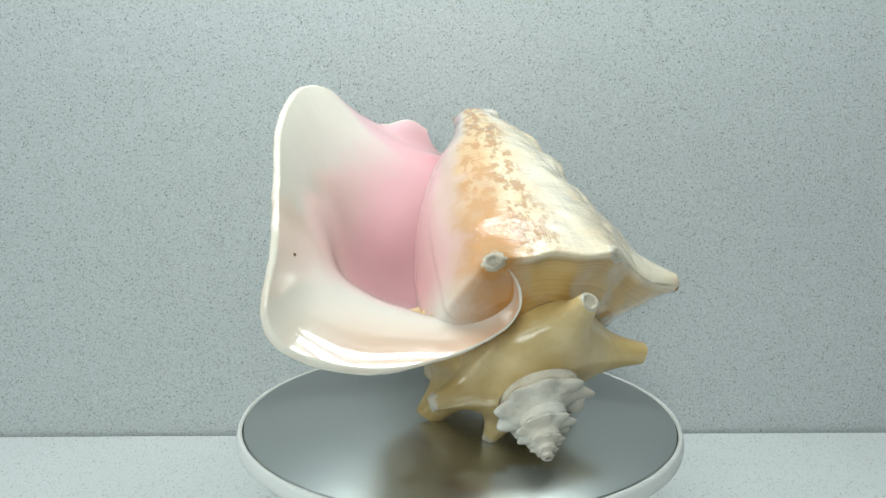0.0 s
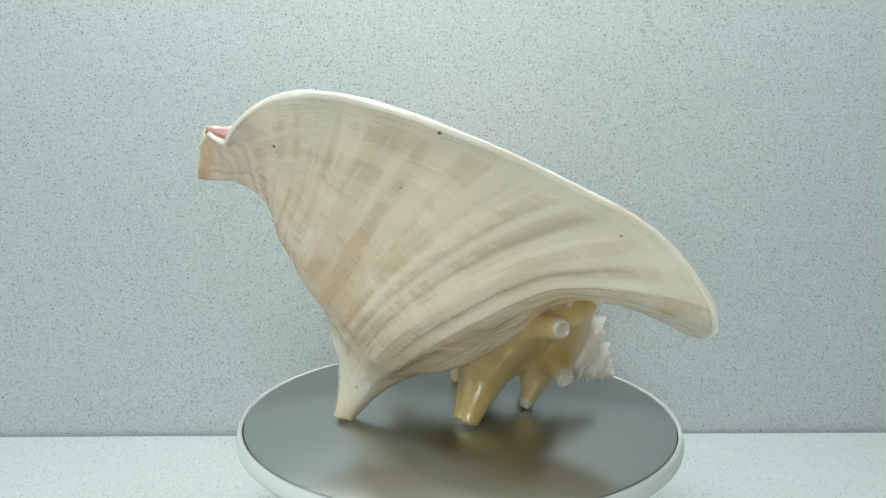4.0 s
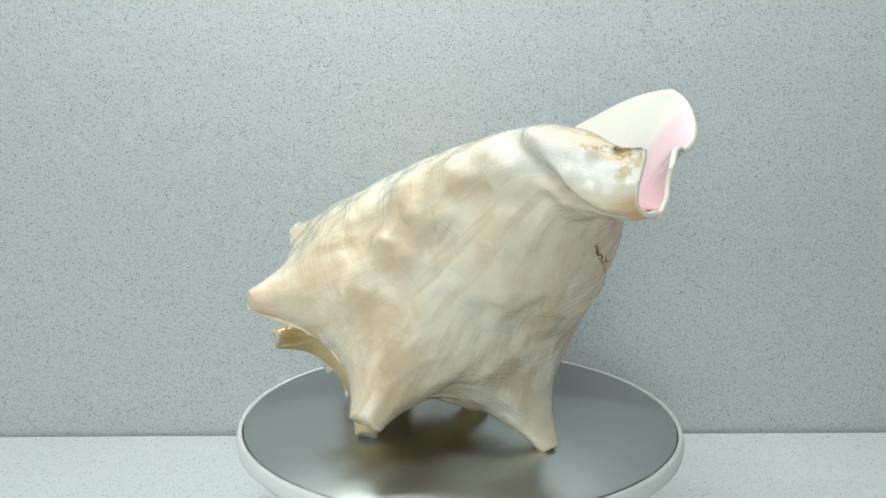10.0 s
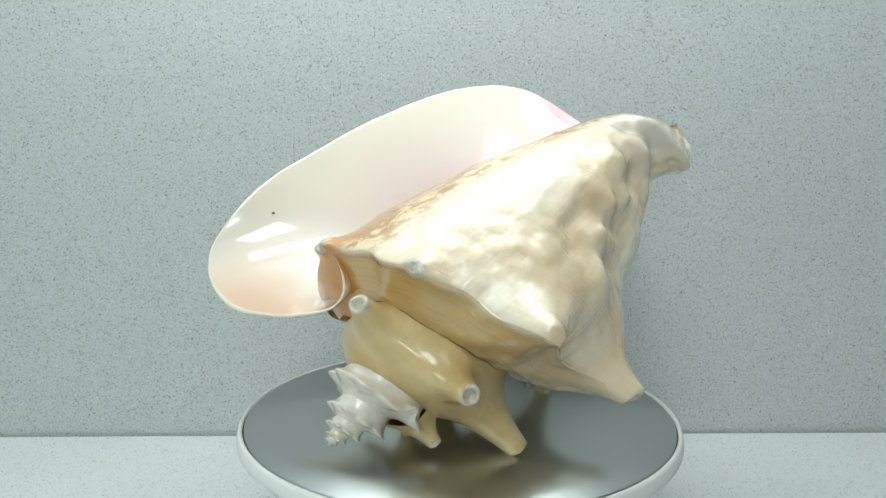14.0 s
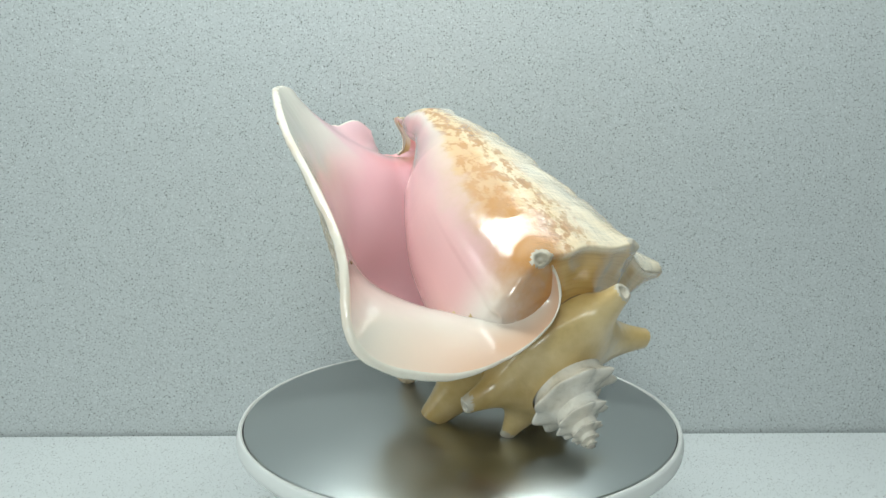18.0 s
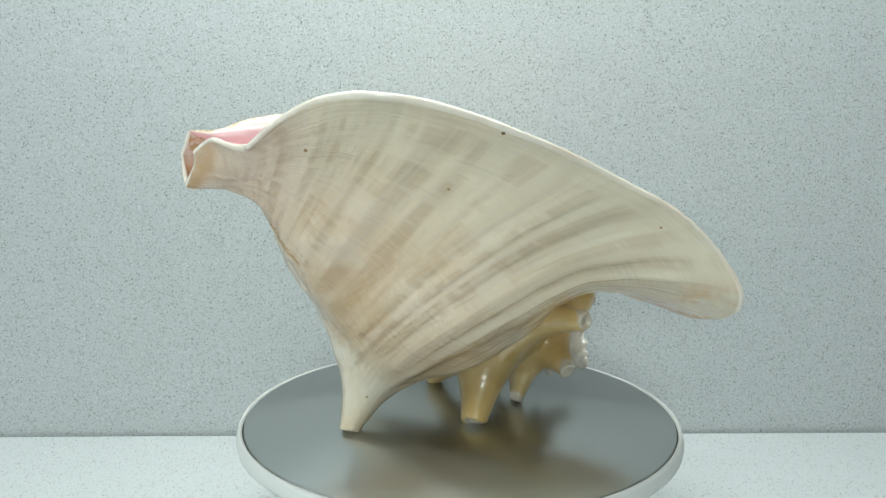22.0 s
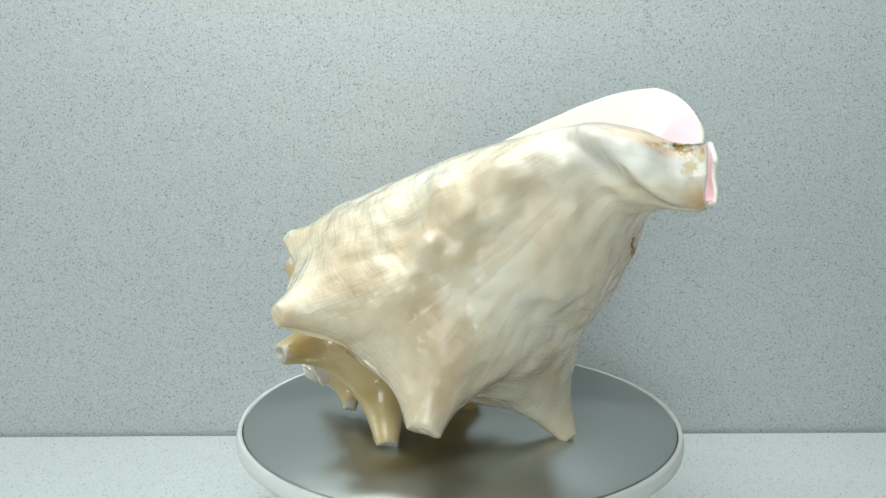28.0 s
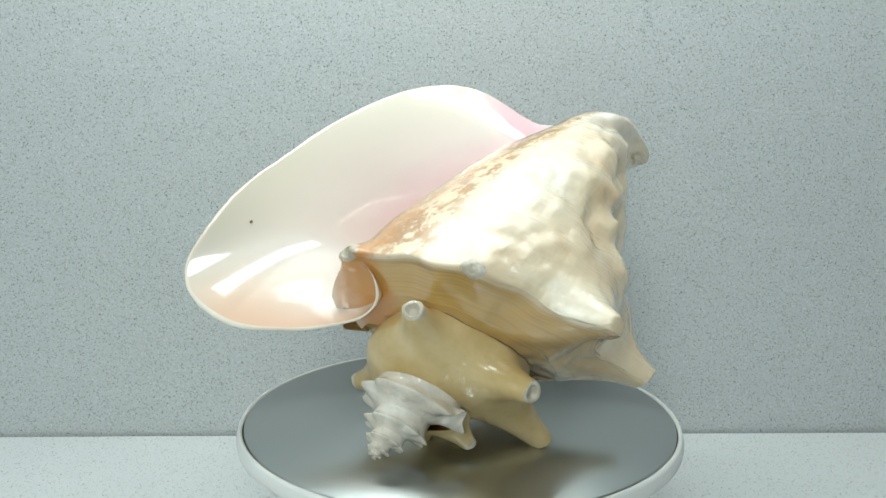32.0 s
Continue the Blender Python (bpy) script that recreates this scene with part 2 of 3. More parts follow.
    film = math_node(n, l, "MULTIPLY", film, math_node(n, l, "MULTIPLY", span_of(n, l, y, 0.10, 0.27), math_node(n, l, "MULTIPLY_ADD", span_of(n, l, xw, 0.01, -0.05), -0.88, 1.0)))
    h = math_node(n, l, "MULTIPLY_ADD", math_node(n, l, "MULTIPLY", weave, span_of(n, l, xw, 0.0, 0.05)), 0.12, h)
    relief(n, l, b, h, 0.45, 0.0014, 0.6, film)
    let_light_through(n, l, b, math_node(n, l, "MULTIPLY_ADD", lipped, 0.17, 0.10))
    return m


def lining_material():
    m, n, l, b, x, y, ob, uv = shell_base("shell_lining", 0.16, 1.0)
    b.inputs["Coat Roughness"].default_value = 0.02
    big = noise_of(n, l, ob, 18.0, 3.0)
    xw = math_node(n, l, "ADD", x, math_node(n, l, "MULTIPLY_ADD", big, 0.12, -0.06))
    # high up by the canal the rose runs out to the margin
    xw = math_node(n, l, "SUBTRACT", xw, math_node(n, l, "MULTIPLY", span_of(n, l, y, 0.76, 0.87), 0.17))
    xw = math_node(n, l, "ADD", xw, math_node(n, l, "MULTIPLY", math_node(n, l, "MULTIPLY", span_of(n, l, y, 0.86, 0.96), span_of(n, l, x, 0.52, 0.40)), 0.25))
    tone = ramp(n, (0.28, (0.88, 0.38, 0.33)), (0.46, (0.92, 0.50, 0.54)), (0.67, (0.94, 0.62, 0.66)), (0.755, (0.93, 0.84, 0.76)), (0.84, (0.88, 0.83, 0.68)))
    l.new(xw, tone.inputs[0])
    col = tone.outputs[0]
    wing = math_node(n, l, "MULTIPLY", span_of(n, l, y, 0.34, 0.14), span_of(n, l, x, 0.755, 0.832))
    col = mix(n, l, math_node(n, l, "MULTIPLY", wing, 0.75), col, (0.84, 0.46, 0.28))
    floor_w = math_node(n, l, "MULTIPLY", span_of(n, l, y, 0.36, 0.26), math_node(n, l, "SUBTRACT", 1.0, wing))
    col = mix(n, l, math_node(n, l, "MULTIPLY", floor_w, 0.85), col, (0.90, 0.84, 0.76))
    l.new(col, b.inputs["Base Color"])
    soft = noise_of(n, l, ob, 45.0, 2.0)
    relief(n, l, b, soft, 0.25, 0.002)
    let_light_through(n, l, b, math_node(n, l, "MULTIPLY_ADD", span_of(n, l, x, 0.52, 0.64), 0.08, 0.08))
    return m


def plain_shell(name, a, c, scale, rough, bump_scale, soiled=0.35):
    m, n, l, b, x, y, ob, uv = shell_base(name, rough, 0.35)
    big = noise_of(n, l, ob, scale)
    tone = ramp(n, (0.3, a), (0.7, c))
    l.new(big, tone.inputs[0])
    grain = noise_of(n, l, ob, scale * 6, 5.0, 0.65)
    dirt = noise_of(n, l, ob, scale * 1.7, 6.0, 0.7)
    col = mix(n, l, math_node(n, l, "MULTIPLY", span_of(n, l, grain, 0.50, 0.70), soiled * 0.86), tone.outputs[0], tuple(v * 0.7 for v in a))
    col = mix(n, l, math_node(n, l, "MULTIPLY", span_of(n, l, dirt, 0.58, 0.68), soiled), col, tuple(v * 0.55 for v in a))
    l.new(col, b.inputs["Base Color"])
    relief(n, l, b, noise_of(n, l, ob, bump_scale, 5.0), 0.5, 0.0012, 0.5)
    return m


M_OUT = outside_material()
M_IN = lining_material()
M_OLD = plain_shell("shell_tan", (0.47, 0.30, 0.085), (0.74, 0.56, 0.29), 34.0, 0.3, 110.0, 0.12)
M_EDGE = plain_shell("shell_margin", (0.84, 0.70, 0.56), (0.90, 0.85, 0.74), 40.0, 0.2, 140.0, 0.08)
M_TIP = plain_shell("shell_tip", (0.46, 0.39, 0.29), (0.74, 0.68, 0.57), 90.0, 0.3, 160.0)
M_SPIRE = plain_shell("shell_spire", (0.62, 0.54, 0.43), (0.86, 0.81, 0.73), 60.0, 0.25, 160.0, 0.25)

# ---------------------------------------------------------------- mesh helpers


def obj(name, verts, faces, material, parent=None, label="", normals=None, uvs=None):
    me = bpy.data.meshes.new(name)
    me.from_pydata([tuple(v) for v in verts], [], [tuple(f) for f in faces])
    me.materials.append(material)
    me.polygons.foreach_set("use_smooth", [True] * len(me.polygons))
    if uvs is not None:
        layer = me.uv_layers.new(name="UVMap")
        loop = np.empty(len(me.loops), dtype=np.int32)
        me.loops.foreach_get("vertex_index", loop)
        layer.data.foreach_set("uv", np.asarray(uvs, dtype=np.float32)[loop].ravel())
    me.update()
    if normals is not None:
        me.normals_split_custom_set_from_vertices([tuple(v) for v in normals])
    ob = new(name, me)
    if parent is not None:
        ob.parent = parent
    if label:
        tagged(ob, label)
    return ob


def box(name, lo, hi, material, parent=None, label=""):
    v = [(x, y, z) for x in (lo[0], hi[0]) for y in (lo[1], hi[1]) for z in (lo[2], hi[2])]
    f = [(0, 1, 3, 2), (4, 6, 7, 5), (0, 4, 5, 1), (2, 3, 7, 6), (0, 2, 6, 4), (1, 5, 7, 3)]
    ob = obj(name, v, f, material, parent, label)
    ob.data.polygons.foreach_set("use_smooth", [False] * 6)
    return ob


def lathe(name, profile, material, parent=None, label="", n=160):
    v, f = [], []
    for r, z in profile:
        v += [(r * math.cos(2 * math.pi * i / n), r * math.sin(2 * math.pi * i / n), z) for i in range(n)]
    for k in range(len(profile) - 1):
        f += [(k * n + i, k * n + (i + 1) % n, (k + 1) * n + (i + 1) % n, (k + 1) * n + i) for i in range(n)]
    if profile[0][0] > 1e-6:
        f.append(tuple(range(n))[::-1])
    f.append(tuple((len(profile) - 1) * n + i for i in range(n)))
    ob = obj(name, v, f, material, parent, label)
    return ob


def grid_faces(nu, nv, flip=False):
    f = [(i * nv + j, i * nv + j + 1, (i + 1) * nv + j + 1, (i + 1) * nv + j) for i in range(nu - 1) for j in range(nv - 1)]
    return [q[::-1] for q in f] if flip else f


def grid_normals(P):
    """Vertex normals of a grid of points, by central differences."""
    a, b = np.gradient(P, axis=0), np.gradient(P, axis=1)
    n = np.cross(a, b)
    return n / np.maximum(np.linalg.norm(n, axis=2, keepdims=True), 1e-12)


def keyed(x, xs, ys):
    """A smooth curve through a few keys (monotone pieces, no overshoot to speak of)."""
    xs, ys, x = np.asarray(xs, float), np.asarray(ys, float), np.asarray(x, float)
    d = np.diff(ys) / np.diff(xs)
    m = np.concatenate([[d[0]], np.where(d[:-1] * d[1:] > 0, 2 * d[:-1] * d[1:] / np.where(np.abs(d[:-1] + d[1:]) < 1e-12, 1, d[:-1] + d[1:]), 0), [d[-1]]])
    k = np.clip(np.searchsorted(xs, x) - 1, 0, len(xs) - 2)
    h = xs[k + 1] - xs[k]
    t = np.clip((x - xs[k]) / h, 0, 1)
    return (2 * t**3 - 3 * t**2 + 1) * ys[k] + (t**3 - 2 * t**2 + t) * h * m[k] + (-2 * t**3 + 3 * t**2) * ys[k + 1] + (t**3 - t**2) * h * m[k + 1]


# ---------------------------------------------------------------- setting
COUNTER = -0.07
turned = pose(0, 0.149, 0, 0, 0, -4.5)
wall = box("wall_north", (-2.0, 0.0, -0.97), (2.0, 0.06, 1.53), M_WALL)
wall.matrix_world = turned
tagged(wall, "speckled pale grey stone panel behind the worktop", "wall", kind="structure")
top = box("worktop", (-2.0, -0.62, COUNTER - 0.04), (2.0, -0.003, COUNTER), M_TOP)
top.matrix_world = turned
tagged(top, "pale speckled grey worktop", "worktop", kind="structure")


def shell_wall(name, lo, hi, label):
    ob = box(name, lo, hi, M_ROOM)
    ob.matrix_world = turned
    return tagged(ob, label, name.split("_")[0], kind="structure")


shell_wall("floor", (-2.06, -2.9, -1.03), (2.06, 0.06, -0.97), "plain grey kitchen floor")
shell_wall("ceiling", (-2.06, -2.9, 1.53), (2.06, 0.06, 1.59), "plain painted ceiling")
shell_wall("wall_west", (-2.06, -2.84, -0.97), (-2.0, 0.06, 1.53), "plain painted wall")
shell_wall("wall_east", (2.0, -2.84, -0.97), (2.06, 0.06, 1.53), "plain painted wall")
shell_wall("wall_south", (-2.06, -2.9, -0.97), (2.06, -2.84, 1.53), "plain painted wall")


# ---------------------------------------------------------------- turntable
turntable = tagged(new("turntable"), "white motorised display turntable with a grey metal plate", "turntable")
lathe("base", [(0.066, COUNTER), (0.068, COUNTER + 0.004), (0.066, -0.016), (0.06, -0.0098)], M_RIM, turntable)
platter = new("platter")
platter.parent = turntable
lathe("rim", [(0.062, -0.0098), (0.094, -0.0088), (0.0990, -0.0080), (0.1003, -0.0066), (0.1006, -0.0046), (0.1002, -0.0034), (0.0999, -0.0014), (0.0994, -0.0003), (0.0986, 0.0),
              (0.0979, -0.0003), (0.0979, -0.002)], M_RIM, platter)
lathe("edge_gap", [(0.0977, -0.003), (0.0979, -0.0014), (0.0975, -0.0012)], M_DARK, platter)
lathe("plate", [(0.0972, -0.003), (0.0972, -0.0004), (0.0968, 0.0)], M_PLATE, platter, "grey brushed metal plate")

# ---------------------------------------------------------------- conch shell
APEX = np.array([0.025, -0.076, 0.008])
AX = np.array([-0.0769, 0.8640, 0.4976])
E1 = np.array([0.0441, -0.4956, 0.8674])
E2 = np.array([0.9961, 0.0887, 0.0])


def at(s, r, phi, shift=True, lift=0.0):
    """A point of the shell: s along its axis from the apex, r from it, phi round it from the top (mm, degrees)."""
    s, r, phi = np.broadcast_arrays(np.asarray(s, float), np.asarray(r, float), np.radians(np.asarray(phi, float)))
    x, y = r * np.cos(phi), r * np.sin(phi)
    if shift:
        c = bend(s) + lift
        x, y = x + c * math.cos(radians(12)), y + c * math.sin(radians(12))
    return APEX + 0.001 * (s[..., None] * AX + x[..., None] * E1 + y[..., None] * E2)


def bend(s):
    return keyed(s, [0, 105, 130, 160, 190, 201, 209, 217, 230], [0, 0, 4, 12, 19, 15.5, 9, 1, -2])


def girth(s):
    return keyed(s, [40, 60, 75, 90, 105, 120, 135, 150, 160, 175, 190, 200, 209, 217, 226], [62, 62, 62, 60, 58, 55, 50, 43, 38, 29, 21, 18.5, 16.5, 12, 8])


NU, NB, NL = 220, 380, 150
u = np.linspace(0, 1, NU)[None, :] ** 1.3
RIDGE = 0.22


def body(phi):
    """The body whorl's outside along one meridian: suture, ramp, shoulder, then down to the canal."""
    phi = phi[:, None]
    s_sh = keyed(phi, [-200, -100, -78, -56, -32, -19, 0, 30, 74, 125, 197, 260], [78, 68, 54, 40, 43, 50, 52, 58, 74, 96, 106, 104])
    s_sh = s_sh + (1.2 * np.sin(np.radians(phi) * 9 + 1) + 0.8 * np.sin(np.radians(phi) * 17)) * np.clip((phi + 15) / 15, 0, 1)
    s_su = keyed(phi, [-200, -100, -78, -56, -32, 0, 18, 79, 143, 216, 260], [68, 58, 46, 33, 37, 44, 45, 56, 70, 80, 74])
    r_su = keyed(phi, [-150, -60, -30, -8, 60, 143, 216, 260], [14, 40, 46, 37, 36, 33, 36, 38])
    s_end = keyed(phi, [-150, 40, 85, 190, 260], [226, 226, 223, 217, 218])
    wind = keyed(phi, [-200, -110, -60, -20, 10, 60, 110, 150, 175, 200, 260], [0.12, 0.5, 0.78, 0.99, 1.0, 1.01, 1.0, 0.98, 1.02, 1.03, 1.03])
    tip = np.clip((75 - phi) / 50, 0, 1)
    k = np.clip(u / RIDGE, 0, 1)
    q = np.clip((u - RIDGE) / (1 - RIDGE), 0, 1)
    s = np.where(u < RIDGE, s_su + (s_sh - s_su) * k, s_sh + (s_end - s_sh) * q)
    r_sh = girth(s_sh) * wind
    ramp_r = r_su + (r_sh - r_su) * (k + 0.10 * np.sin(math.pi * k))
    r = np.where(u < RIDGE, ramp_r, girth(s) * wind * (1 - tip * keyed(s, [100, 198, 209, 217, 226], [0, 0, 0.2, 0.5, 0.85])) * (1 - 0.45 * np.clip((s - 150) / 50, 0, 1) * np.clip((-10 - phi) / 60, 0, 1)))
    notch = keyed(phi, [-200, -19, 5, 30, 52, 74, 100, 125, 160, 197, 240], [1, 1, 0.97, 1, 0.96, 0.99, 0.86, 0.95, 0.88, 0.97, 0.92])
    r = r * (1 - (1 - notch) * np.exp(-(((u - RIDGE) / 0.13) ** 2)))
    r = r - 12 * np.clip(1 - u / 0.05, 0, 1)
    # hollow flank behind the lumpy ridge
    r = r - keyed(phi, [-200, 15, 45, 66, 82, 112, 150, 170, 190, 215, 235], [0, 0, 0.2, 0.85, 1.1, 1.0, 0.85, 0.85, 0.6, 0.2, 0]) * keyed(s, [40, 90, 108, 120, 135, 148, 160, 175, 190, 206, 230], [0, 0, 3, 7, 10, 10, 7.5, 5.5, 4, 0, 0])
    # spiral groove that sets the knob of the canal off
    s_g = keyed(phi, [0, 32, 55, 82, 109, 130, 160], [180, 185, 191, 195, 200, 204, 210])
    on_g = np.clip((phi - 15) / 20, 0, 1) * np.clip((150 - phi) / 30, 0, 1)
    r = r + on_g * (1.5 * np.exp(-(((s - s_g - 9) / 6) ** 2)) - 3.8 * np.exp(-(((s - s_g) / 4.5) ** 2)))
    return at(s, r, phi, lift=tip * keyed(s, [100, 200, 209, 217, 226], [0, 0, 5, 11, 12]))


# the free edge of the lip, from the suture past the wing and the crest to the canal
EDGE_U = [0, 0.008, 0.018, 0.03, 0.042, 0.056, 0.07, 0.095, 0.13, 0.17, 0.20, 0.235, 0.27, 0.36, 0.45, 0.54, 0.64, 0.72, 0.78, 0.84, 0.885, 0.92, 0.945, 0.975, 1.0]
EDGE_S = [48.9, 47.5, 44.5, 40.9, 36.2, 31.2, 25.8, 20.5, 15.6, 13.4, 15.3, 20.3, 28.5, 54.4, 89.7, 130.9, 166.2, 187.7, 197.7, 206.5, 210.5, 209.3, 216.8, 221.3, 222.5]
EDGE_R = [57.2, 54.5, 48.1, 44, 42.2, 44.6, 49.6, 57, 68.5, 84.1, 98.8, 109.5, 122.2, 125.3, 122.7, 117.9, 108.3, 97.9, 87.2, 72.4, 49.7, 41.6, 36.3, 24.9, 15.7]
EDGE_F = [-13.9, -11.6, -10.7, -12.2, -18.6, -27.8, -37.8, -47.6, -56, -62.3, -65.1, -66.4, -64.3, -57.7, -56.6, -57.2, -57.7, -59.2, -59.4, -63.1, -71.8, -68.7, -70.6, -61.8, -75.8]
eu = u[0]


def softened(v, reach):
    return np.convolve(np.pad(v, reach - 1, mode="reflect", reflect_type="odd"), np.convolve(np.ones(reach), np.ones(reach)) / reach**2, mode="valid")


long_run = keyed(eu, [0, 0.12, 0.2, 0.78, 0.86, 1], [0, 0, 1, 1, 0, 0])
E_s, E_r, E_f = (softened(keyed(eu, EDGE_U, k), 5) * (1 - long_run) + softened(keyed(eu, EDGE_U, k), 11) * long_run for k in (EDGE_S, EDGE_R, EDGE_F))
chips = np.array([noise.noise(Vector((k * 38, 0.3, 0.7))) + 0.6 * noise.noise(Vector((k * 95, 2.3, 0.1))) for k in eu]) * np.clip((eu - 0.1) / 0.1, 0, 1)
E_r = E_r + 0.25 * chips
E_s = E_s - 0.2 * chips
edge = at(E_s, E_r, E_f, shift=False)

phis = np.linspace(-200, 200, NB)
B = body(phis)
start = B[-1]
step = (B[-1] - B[-2])
step /= np.linalg.norm(step, axis=1, keepdims=True)
span = np.linalg.norm(edge - start, axis=1, keepdims=True)
lean = radians(318)
out_dir = math.cos(lean) * E1 + math.sin(lean) * E2
along = keyed(eu, [0, 0.1, 0.2, 0.3, 0.45, 0.75, 0.85, 1.0], [-0.2, -0.6, -1.0, -0.5, 0, 0.2, 0.1, 0.1])[:, None]
tang = out_dir + along * AX
w = np.linspace(0, 1, NL + 1)[1:, None, None]
pull = span * keyed(eu, [0, 0.74, 0.84, 0.9, 1.0], [0.75, 0.75, 0.35, 0.25, 0.3])[:, None]
L = ((2 * w**3 - 3 * w**2 + 1) * start + (w**3 - 2 * w**2 + w) * step * pull + (-2 * w**3 + 3 * w**2) * edge + (w**3 - w**2) * tang * pull)
swell = keyed(eu, [0, 0.12, 0.25, 0.4, 0.6, 1.0], [0, 0.004, 0.010, 0.006, 0, 0])[:, None]
down = math.cos(radians(245)) * E1 + math.sin(radians(245)) * E2
L = L + swell * (np.sin(math.pi * w**0.8) ** 2) * down
# towards the suture the lip creeps round the older whorl, then dives into the wing
w2 = w[:, :, 0]
rel = start - APEX
s0, x0, y0 = rel @ AX * 1000, rel @ E1 * 1000, rel @ E2 * 1000
f1 = E_f + 360
pw = keyed(eu, [0, 0.06, 0.1, 0.2, 0.3, 0.4, 0.5, 0.7, 1], [0.9, 1.2, 1.8, 3.0, 2.4, 1.9, 1.5, 1.3, 1.3])
wf = 200 + (f1 - 200) * (1 - (1 - w2) ** 1.6)
ws = s0 + (E_s - s0) * w2**pw - 7 * w2 * np.sin(math.pi * w2) * keyed(eu, [0, 0.6, 0.84, 0.95, 1.0], [0, 0, 1, 1, 0.2])
L = L + (0.001 * ws - (L - APEX) @ AX)[..., None] * AX
wr = np.hypot(x0, y0) + (E_r - np.hypot(x0, y0)) * w2**1.8 + 9 * np.clip(1 - eu / 0.2, 0, 1) * np.exp(-(((w2 - 0.5) / 0.22) ** 2)) * np.clip((1 - w2) * 5, 0, 1)
wr = wr - 10 * np.clip(1 - eu / 0.05, 0, 1) * w2 * np.clip((0.8 - w2) / 0.2, 0, 1)
creep = at(ws, wr, wf, shift=False)
share = np.clip((0.40 - eu) / 0.22, 0, 1)
share = (share * share * (3 - 2 * share))[None, :, None]
L = creep * share + L * (1 - share)
INNER = np.concatenate([B, L])
NV = len(INNER)


def eased(P, reach):
    """The same grid of points, smoothed along its second way."""
    for _ in range(3):
        Q = np.concatenate([np.repeat(P[:, :1], reach, 1), P, np.repeat(P[:, -1:], reach, 1)], 1)
        c = np.concatenate([np.zeros((len(P), 1, 3)), np.cumsum(Q, 1)], 1)
        P = (c[:, 2 * reach + 1:] - c[:, :-2 * reach - 1]) / (2 * reach + 1)
    return P


# the shoulder fades out inside the mouth and under the lip
fade = np.concatenate([np.clip((-15 - phis) / 14, 0, 1) + 0.8 * np.clip((phis - 150) / 50, 0, 1), 0.8 * np.clip((1 - w[:, 0, 0]) / 0.35, 0, 1)])
fade = (fade * fade * (3 - 2 * fade))[:, None, None] * keyed(eu, [0, 0.35, 0.55, 1], [1, 1, 0, 0])[None, :, None]
INNER[:150] = INNER[:150] * (1 - fade[:150]) + eased(INNER[:150], 15) * fade[:150]
INNER[150:] = INNER[150:] * (1 - fade[150:]) + eased(INNER[150:], 9) * fade[150:]
wide = fade * np.concatenate([np.zeros(NB), np.clip(w[:, 0, 0] / 0.3, 0, 1)])[:, None, None] * keyed(eu, [0, 0.12, 0.2, 0.42, 0.55, 1], [0, 0, 1, 1, 0, 0])[None, :, None]
INNER = INNER * (1 - wide) + eased(INNER, 24) * wide
# the whorl runs on into the lip without a crease
seam = np.exp(-(((np.arange(NV) - NB) / 14.0) ** 2))[:, None, None]
INNER = INNER * (1 - seam) + np.swapaxes(eased(np.swapaxes(INNER, 0, 1), 7), 0, 1) * seam
# no creases inside the bowl
calm_w = np.clip(w[:, 0, 0] / 0.08, 0, 1) * np.clip((1 - w[:, 0, 0]) / 0.10, 0, 1)
mask = 0.5 * calm_w[1:-1, None, None] * keyed(eu, [0, 0.05, 0.13, 0.84, 0.92, 1], [0, 0, 1, 1, 0, 0])[None, 1:-1, None]
S_ = INNER[NB:].copy()
for _ in range(800):
    S_[1:-1, 1:-1] += mask * (0.25 * (S_[2:, 1:-1] + S_[:-2, 1:-1] + S_[1:-1, 2:] + S_[1:-1, :-2]) - S_[1:-1, 1:-1])
INNER[NB:] = S_
# the wing curls over towards its edge
curl = 0.006 * keyed(eu, [0, 0.05, 0.12, 0.24, 0.36, 0.48, 1], [0, 0, 0.9, 1, 0.7, 0, 0])[None, :] * np.where(w[:, :, 0] < 0.78, np.exp(-(((w[:, :, 0] - 0.78) / 0.13) ** 2)), 1 - ((w[:, :, 0] - 0.78) / 0.30) ** 2)
lip_n = grid_normals(INNER)[NB:]
if np.dot(lip_n[110, 80], E1) < 0:
    lip_n = -lip_n
INNER[NB:] += curl[..., None] * lip_n


def outward(P):
    n = grid_normals(P)
    return -n if np.dot(n[100, 140], P[100, 140] - at(120, 0, 0)) < 0 else n


